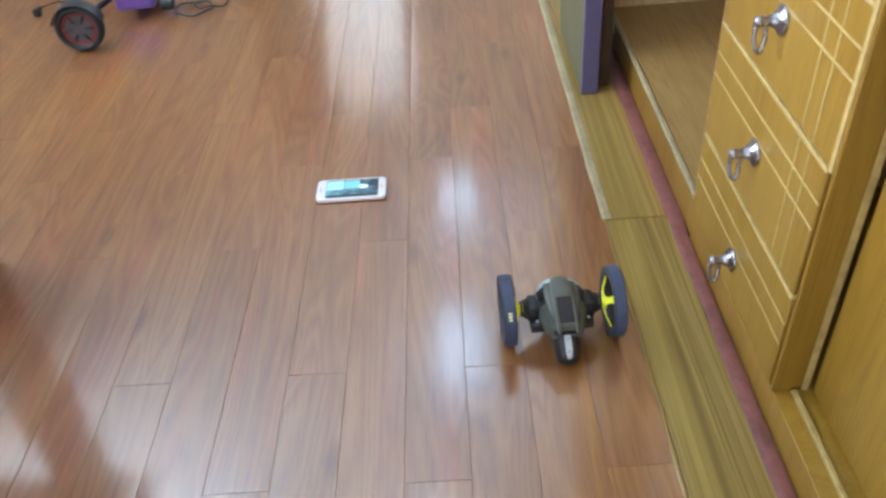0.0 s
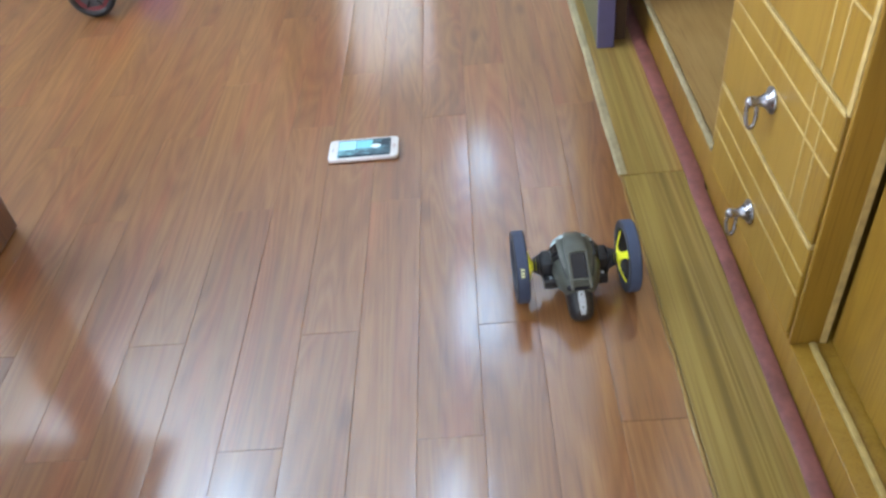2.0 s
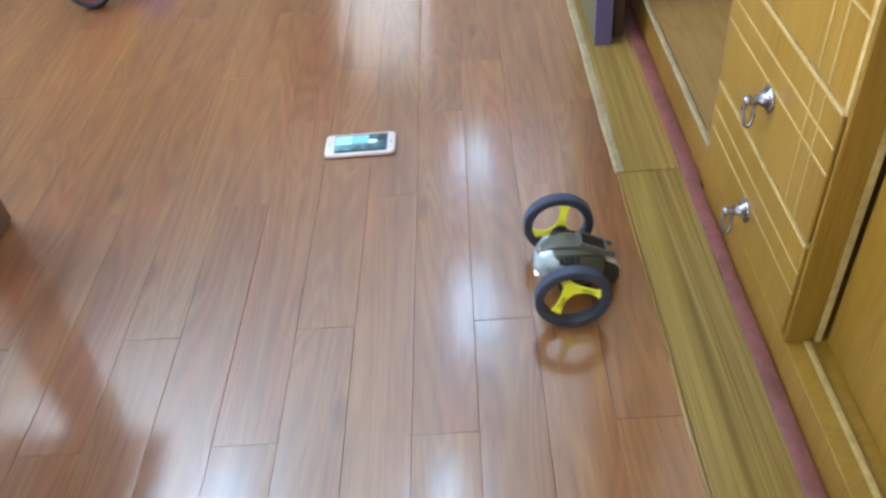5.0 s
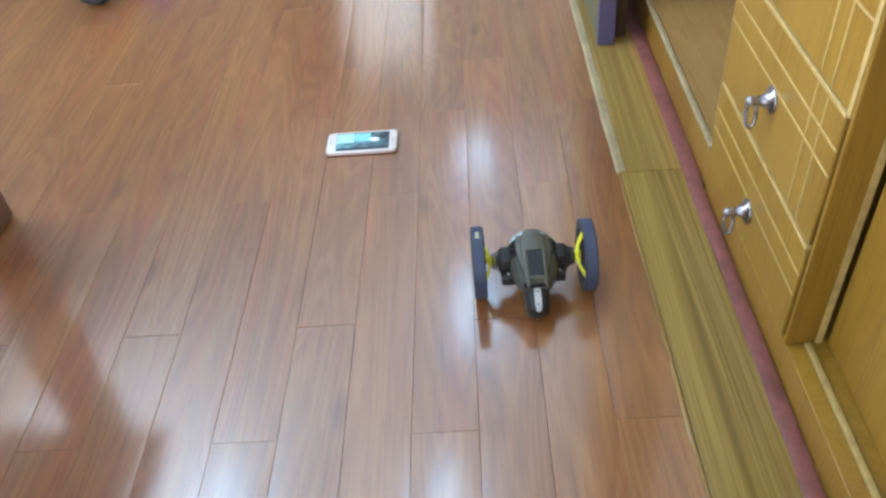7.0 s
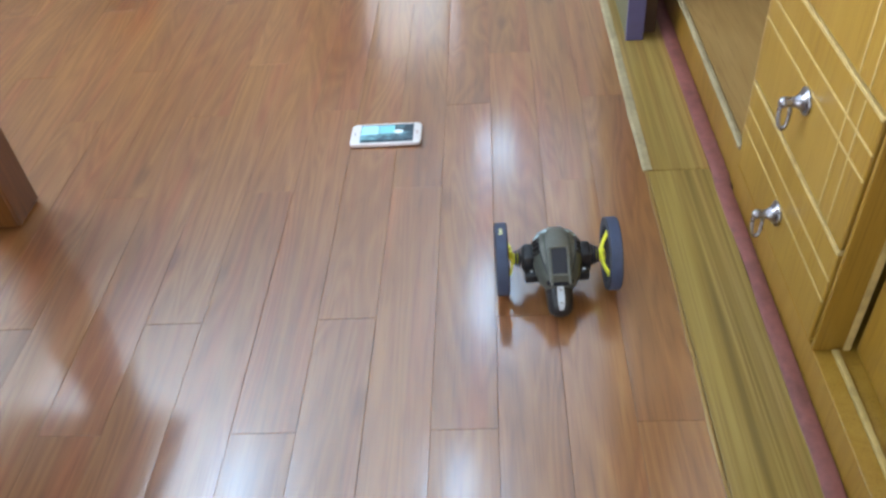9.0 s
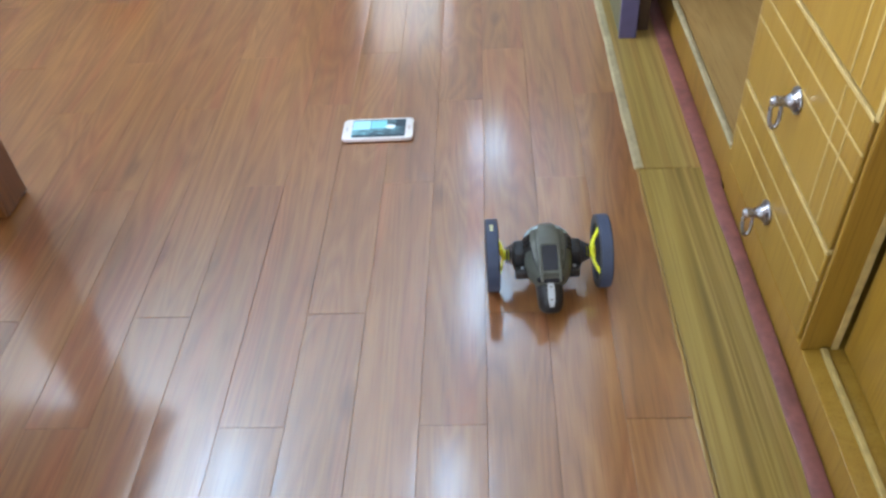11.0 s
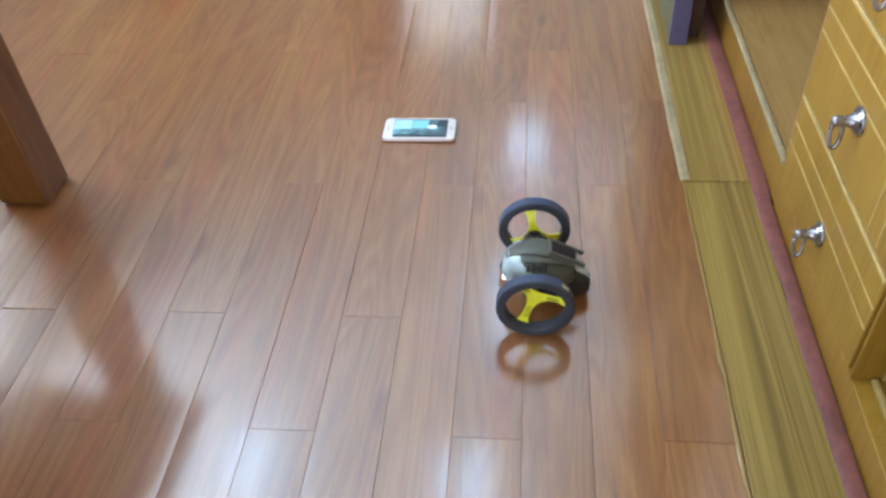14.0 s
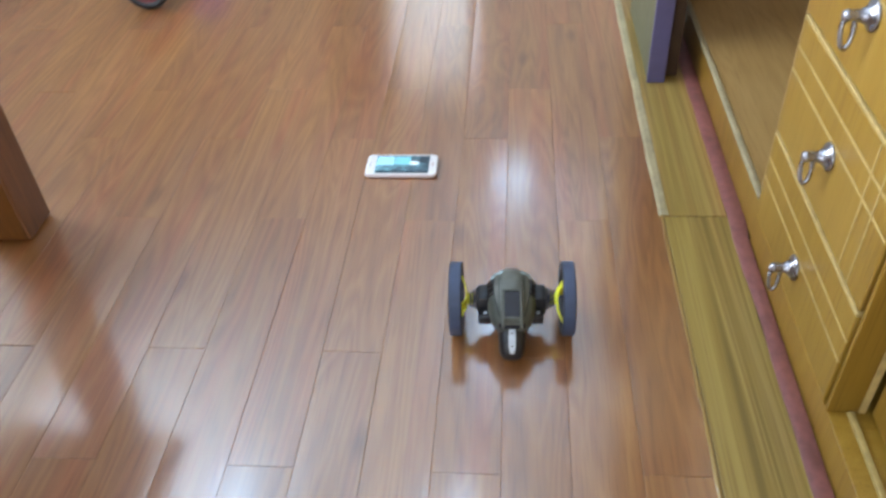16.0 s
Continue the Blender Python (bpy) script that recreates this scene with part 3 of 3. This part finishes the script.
stations = [(-0.061, 0.063, 0.013), (-0.056, 0.073, 0.0165), (-0.040, 0.085, 0.0175), (-0.020, 0.093, 0.018), (0.0, 0.0965, 0.0175), (0.020, 0.0945, 0.015), (0.035, 0.087, 0.012), (0.044, 0.077, 0.009)]
rows = []
for y, z, w in stations:
    rows.append([spine.verts.new(p) for p in ((-w, y, z - 0.012), (-w * 0.92, y, z - 0.0012), (-w * 0.8, y, z), (w * 0.8, y, z), (w * 0.92, y, z - 0.0012), (w, y, z - 0.012))])
for a, b in zip(rows, rows[1:]):
    for i in range(5):
        spine.faces.new((a[i], a[i + 1], b[i + 1], b[i]))
spine.faces.new(rows[0]), spine.faces.new(rows[-1])
part("spine", spine, M_KHAKI2, shell, "raised lighter khaki spine", True)


def shell_top(y, x):
    """Height of the shell's surface at a place."""
    for (ya, wa, la, ha), (yb, wb, lb, hb) in zip(SHELL, SHELL[1:]):
        if ya <= y <= yb:
            k = (y - ya) / (yb - ya)
            w, lo, hi = wa + (wb - wa) * k, la + (lb - la) * k, ha + (hb - ha) * k
            c = min(1, abs(x) / w) ** 1.3
            return (lo + hi) / 2 + (hi - lo) / 2 * math.sqrt(max(0, 1 - c * c)) ** (1 / 1.3)
    return 0.06


for side in (-1, 1):
    line = [(side * x, y, shell_top(y, x) + 0.0002) for x, y in ((0.017, 0.034), (0.0235, 0.024), (0.0265, 0.010), (0.027, -0.006), (0.0255, -0.024), (0.0225, -0.040), (0.0185, -0.052))]
    part("seam", tube(line, 0.0011, 6), M_BLACK, shell, "dark panel seam", "all")
    panel = bmesh.new()
    rows = []
    for x0, x1, y in ((0.021, 0.026, 0.021), (0.0205, 0.0255, 0.010), (0.0205, 0.0262, -0.006), (0.0205, 0.0246, -0.024), (0.019, 0.0216, -0.039)):
        rows.append([panel.verts.new((side * x, y, shell_top(y, x) + d)) for x, d in ((x0, -0.001), (x0, 0.0016), (x1, 0.0013), (x1, -0.001))])
    for a, b in zip(rows, rows[1:]):
        for i in range(3):
            panel.faces.new((a[i], a[i + 1], b[i + 1], b[i]))
    panel.faces.new(rows[0]), panel.faces.new(rows[-1])
    part("side_panel", panel, M_KHAKI2, shell)
nose = part("nose_plate", box(-0.011, 0.011, -0.005, 0.005, -0.004, 0.002, 0.0014), M_KHAKI, shell)
nose.matrix_basis = pose(0, 0.021, 0.0895, -20)
part("rear_bumper", loft([(-0.0615, 0.010, 0.054, 0.060), (-0.0605, 0.019, 0.051, 0.063), (-0.054, 0.023, 0.046, 0.066)], 20, 3.0), M_SMOKE, shell, "glossy dark bumper", "all")
hatch = part("rear_hatch", prism(rounded(0.0225, 0.040, 0.002, 2), 0.0, 0.003, 0.0006), M_SMOKE, shell, "smoked black rear panel")
hatch.matrix_basis = pose(0, -0.041, 0.0845, 27)
frame_bm = bmesh.new()
for x0, x1, y0, y1 in ((-0.0155, -0.0118, -0.036, 0.023), (0.0118, 0.0155, -0.036, 0.023), (-0.0118, 0.0118, 0.0205, 0.023), (-0.0118, 0.0118, -0.024, -0.0205)):
    box(x0, x1, y0, y1, -0.004, 0.0042, 0.0007, bm=frame_bm, segments=1)
hatch_rim = part("hatch_rim", frame_bm, M_KHAKI2, shell)
hatch_rim.matrix_basis = pose(0, -0.041, 0.0845, 27)
for side in (-1, 1):
    for i in range(4):
        slot = part("vent_slot", box(-0.0060, 0.0055, -0.0027, 0.0027, -0.002, 0.0026, 0.0006), M_BLACK, shell, "black vent slot")
        y, x = 0.010 - 0.0085 * i, 0.0318 - 0.0003 * i
        slot.matrix_basis = pose(side * x, y, shell_top(y, x) + 0.0004, 0, side * 52, side * 12)
    # motor arm with its cooling fins and the block under it
    arm = part("motor_arm", box(min(side * 0.030, side * 0.052), max(side * 0.030, side * 0.052), -0.017, 0.017, 0.036, 0.072, 0.004), M_BLACK, robot, "black motor housing", True)
    for i in range(3):
        x = side * (0.0535 + 0.0045 * i)
        part("fin", moved(lathe([(-0.0013, 0.017 - 0.002 * i), (0.0013, 0.017 - 0.002 * i)], "x", 14), pose(x, 0, R)), M_BLACK, arm)
    part("axle", moved(lathe([(-side * 0.011, 0.0072), (side * 0.008, 0.0062)], "x", 16), pose(side * 0.0575, 0, R)), M_BLACK, arm, smooth=True)
    part("lower_block", box(min(side * 0.026, side * 0.051), max(side * 0.026, side * 0.048), -0.034, -0.016, 0.034, 0.050, 0.003), M_BLACK, arm, smooth=True)
    # bright disc added to imitate the white glint on the block
    part("block_glint", moved(lathe([(0, 0.0028), (0.0012, 0.0022)], "z", 12), pose(side * 0.040, -0.024, 0.0502)), M_STEEL, arm, "small bright disc for the glint on the block")
tail = part("tail", loft([(-0.0850, 0.0085, 0.015, 0.029), (-0.0825, 0.0148, 0.008, 0.036), (-0.074, 0.0185, 0.002, 0.0425), (-0.064, 0.0195, 0.0, 0.048), (-0.051, 0.0205, 0.006, 0.0545), (-0.036, 0.022, 0.016, 0.060), (-0.03, 0.02, 0.02, 0.058)], 28, 2.8), M_BLACK, robot, "black jumping foot", "all")
strip = bmesh.new()
rows = []
for y, z, w in ((-0.0868, 0.0265, 0.0030), (-0.0850, 0.0325, 0.0044), (-0.0815, 0.0375, 0.0050), (-0.074, 0.0426, 0.0054), (-0.064, 0.0484, 0.005), (-0.051, 0.0556, 0.0044), (-0.042, 0.0605, 0.004)):
    rows.append([strip.verts.new((x, y, z + dz)) for x, dz in ((-w, 0), (w, 0), (w, 0.0018), (-w, 0.0018))])
for a, b in zip(rows, rows[1:]):
    for i in range(4):
        strip.faces.new((a[i], a[(i + 1) % 4], b[(i + 1) % 4], b[i]))
strip.faces.new(rows[0]), strip.faces.new(rows[-1])
spring = part("spring_plate", strip, M_STEEL, tail, "silver steel spring plate")
for y, z in ((-0.0825, 0.0385), (-0.066, 0.0492)):
    part("rivet", moved(lathe([(0, 0.0015), (0.0012, 0.0012)], "z", 10), pose(0, y, z, 30)), M_BLACK, tail)
# front lens and eye lights
part("visor", loft([(-0.010, 0.0395, 0.040, 0.070), (0.006, 0.0392, 0.037, 0.0855), (0.020, 0.0372, 0.035, 0.0905), (0.031, 0.0335, 0.034, 0.0875), (0.040, 0.0275, 0.035, 0.082), (0.047, 0.019, 0.038, 0.071), (0.0505, 0.010, 0.044, 0.061)], 28, 2.4), M_LENS, robot, "clear bluish front lens", "all")
for side in (-1, 1):
    part("eye_light", moved(lathe([(-0.002, 0.0055), (0.002, 0.005), (0.003, 0.003)], "y", 16), pose(side * 0.0155, 0.0465, 0.046)), M_EYE, robot, "small white eye light")
part("camera_eye", moved(lathe([(-0.002, 0.006), (0.002, 0.0055), (0.003, 0.004)], "y", 16), pose(0, 0.0495, 0.054)), M_BLACK, robot)


def robot_wheel(side):
    tyre = part("wheel", lathe([(-0.0090, R - 0.0120), (-0.0101, R - 0.0060), (-0.0097, R - 0.0014), (-0.0082, R), (0.0082, R), (0.0097, R - 0.0014), (0.0101, R - 0.0060), (0.0090, R - 0.0120), (0.0060, R - 0.0138), (-0.0060, R - 0.0138)], "x", 64, closed=True), M_TYRE, robot, "slate-grey rubber tyre", True)
    part("tread_band", lathe([(-0.0082, R - 0.0004), (-0.0074, R + 0.0004), (0.0074, R + 0.0004), (0.0082, R - 0.0004)], "x", 64, closed=True), M_TREAD, tyre, smooth=True)
    inward = -side
    for i in range(3 if side < 0 else 0):
        a = radians(88 - 5.0 * i)
        bar = part("mark", box(-0.0030, 0.0026, -0.0016, 0.0016, R + 0.0001, R + 0.0007, 0.0002, segments=1), M_MARK, tyre, "small pale bar on the tread")
        bar.matrix_basis = Matrix.Rotation(a, 4, "X")
    hub = bmesh.new()
    lathe([(inward * 0.0255, 0.0068), (inward * 0.0255, 0.0080), (inward * 0.0165, 0.0088), (inward * 0.0142, 0.0072), (inward * 0.0137, 0.003)], "x", 24, hub)
    part("hub", hub, M_YELLOW, tyre, "acid-yellow hub", True)
    for i in range(3):
        turn = Matrix.Rotation(radians(120 * i), 4, "X")
        spoke = bmesh.new()
        rows = []
        for r, w, x in ((0.002, 0.0112, 0.0146), (0.008, 0.0094, 0.0143), (0.015, 0.0066, 0.0134), (0.022, 0.0052, 0.0118), (0.030, 0.0052, 0.0088), (0.037, 0.0066, 0.0056), (0.0412, 0.0090, 0.0038), (0.0436, 0.0104, 0.0030)):
            rows.append([spoke.verts.new((inward * (x + dx), y, r)) for y, dx in ((-w, 0), (w, 0), (w, 0.0024), (-w, 0.0024))])
        for a, b in zip(rows, rows[1:]):
            for k in range(4):
                spoke.faces.new((a[k], a[(k + 1) % 4], b[(k + 1) % 4], b[k]))
        spoke.faces.new(rows[0]), spoke.faces.new(rows[-1])
        arm = part("spoke", moved(spoke, turn), M_YELLOW, tyre, "acid-yellow spoke")
        mark = bmesh.new()
        for y in (-0.0021, 0.0021):
            rows = []
            for r, x in ((0.017, 0.0131), (0.024, 0.0108), (0.034, 0.0066)):
                rows.append([mark.verts.new((inward * (x - 0.0006), y + d, r)) for d in (-0.0007, 0.0007)])
            for a, b in zip(rows, rows[1:]):
                mark.faces.new((a[0], a[1], b[1], b[0]))
        bmesh.ops.solidify(mark, geom=mark.faces[:], thickness=0.0004)
        part("slot", moved(mark, turn), M_BLACK, arm, "narrow black slot")
    tyre.location = (side * TRACK, 0, R)
    return tyre


wheel_left, wheel_right = robot_wheel(-1), robot_wheel(1)
# the whole robot to its true size
SIZE = 0.962
for piece in robot.children_recursive:
    piece.data.transform(Matrix.Scale(SIZE, 4))
    piece.location = piece.location * SIZE
R, TRACK = R * SIZE, TRACK * SIZE

# ---- floor planks ----
W, LONG = 0.09, 0.782


def plank_mesh(length):
    """One board: slightly crowned top, chamfered long and short edges."""
    h, l = W / 2 - 0.00012, length / 2 - 0.0004
    bm = bmesh.new()
    cross = [(-h, -0.0118), (-h, -0.0005), (-h + 0.0004, -0.00015), (-h + 0.009, 0.0), (0.0, 0.0001), (h - 0.009, 0.0), (h - 0.0004, -0.00015), (h, -0.0005), (h, -0.0118)]
    rows = []
    for y, drop in ((-l, 0.0003), (-l + 0.0003, 0), (l - 0.0003, 0), (l, 0.0003)):
        rows.append([bm.verts.new((x, y, z - (drop if z > -0.001 else 0))) for x, z in cross])
    for a, b in zip(rows, rows[1:]):
        for i in range(len(cross) - 1):
            bm.faces.new((a[i], a[i + 1], b[i + 1], b[i]))
    bm.faces.new(rows[0]), bm.faces.new(rows[-1])
    bmesh.ops.recalc_face_normals(bm, faces=bm.faces)
    me = bpy.data.meshes.new("plank")
    bm.to_mesh(me)
    bm.free()
    me.materials.append(M_PLANK)
    for p in me.polygons:
        p.use_smooth = True
    me.set_sharp_from_angle(angle=radians(20))
    return me


JOINTS = (-0.006, 0.312, -0.204)  # the boards' ends step by thirds from row to row
whole = plank_mesh(LONG)
rng = random.Random(7)
for col in range(-30, 3):
    start = (JOINTS[col % 3] + rng.uniform(-0.004, 0.004)) % LONG
    for k in range(-5, 7):
        y0, y1 = start + k * LONG, start + (k + 1) * LONG
        a, b = max(y0, Y0 + 0.004), min(y1, Y1 - 0.004)
        if b - a < 0.01:
            continue
        plank = new("plank", whole if b - a > LONG - 0.001 else plank_mesh(b - a))
        plank.parent = floor
        plank.matrix_basis = pose((col + 0.5) * W, (a + b) / 2, 0, rng.uniform(-0.05, 0.05), rng.uniform(-0.3, 0.3), 0)
tagged(part("floor_east", box(0.385, X1, END + 0.05, Y1, -0.0115, 0.0), M_PLANK), "plain reddish-brown wooden floor beyond the cabinet", "floor", kind="structure")


# ---- what moves ----
def motions():
    # seconds, x, y, heading; then the roll of the left and right wheel in degrees
    rows = [
        (0.0, 0.15, 0.053, 2.5, 8, -56), (3.8, 0.15, 0.053, 2.5, 8, -56), (3.9, 0.15, 0.054, 4.6, 5, -53),
        (4.0, 0.151, 0.054, 25.9, -26, -22), (4.1, 0.151, 0.056, 48.0, -59, 11), (4.2, 0.152, 0.055, 72.7, -98, 50),
        (4.3, 0.158, 0.054, 90.4, -128, 80), (4.8, 0.157, 0.054, 90.7, -128, 80), (5.0, 0.143, 0.054, 90.7, -113, 95),
        (5.2, 0.109, 0.056, 90.7, -78, 130), (5.35, 0.101, 0.057, 90.7, -70, 138), (5.6, 0.101, 0.057, 90.7, -70, 138),
        (5.7, 0.099, 0.057, 64.4, -28, 96), (5.8, 0.097, 0.058, 40.5, 9, 59), (5.9, 0.095, 0.058, 15.8, 46, 22),
        (6.0, 0.093, 0.057, 1.4, 66, 2), (12.3, 0.093, 0.057, 1.8, 66, 2), (12.4, 0.094, 0.056, 6.8, 61, 7),
        (12.5, 0.097, 0.056, 34.1, 20, 48), (12.6, 0.1, 0.054, 57.3, -15, 83), (12.7, 0.102, 0.054, 80.1, -51, 119),
        (12.8, 0.103, 0.054, 91.1, -70, 138), (13.3, 0.103, 0.054, 91.1, -70, 138), (13.4, 0.093, 0.057, 90.7, -59, 150),
        (13.5, 0.072, 0.058, 90.7, -37, 174), (13.6, 0.045, 0.059, 90.7, -10, 205), (13.7, 0.023, 0.057, 90.7, 10, 230),
        (13.8, 0.015, 0.056, 90.7, 17, 238), (14.0, 0.015, 0.056, 90.7, 17, 238), (14.1, 0.016, 0.056, 64.2, 59, 196),
        (14.2, 0.015, 0.058, 41.5, 93, 162), (14.3, 0.012, 0.056, 16.5, 131, 124), (14.4, 0.011, 0.057, 1.8, 153, 102),
        (16.0, 0.011, 0.057, 1.4, 153, 102),
    ]
    walk(robot, [(t, pose(x, y, 0.0022, 0, 0, a)) for t, x, y, a, _, _ in rows])
    walk(wheel_left, [(t, pose(-TRACK, 0, R, -18 - l)) for t, _, _, _, l, _ in rows])
    walk(wheel_right, [(t, pose(TRACK, 0, R, -r - 12)) for t, _, _, _, _, r in rows])


motions()
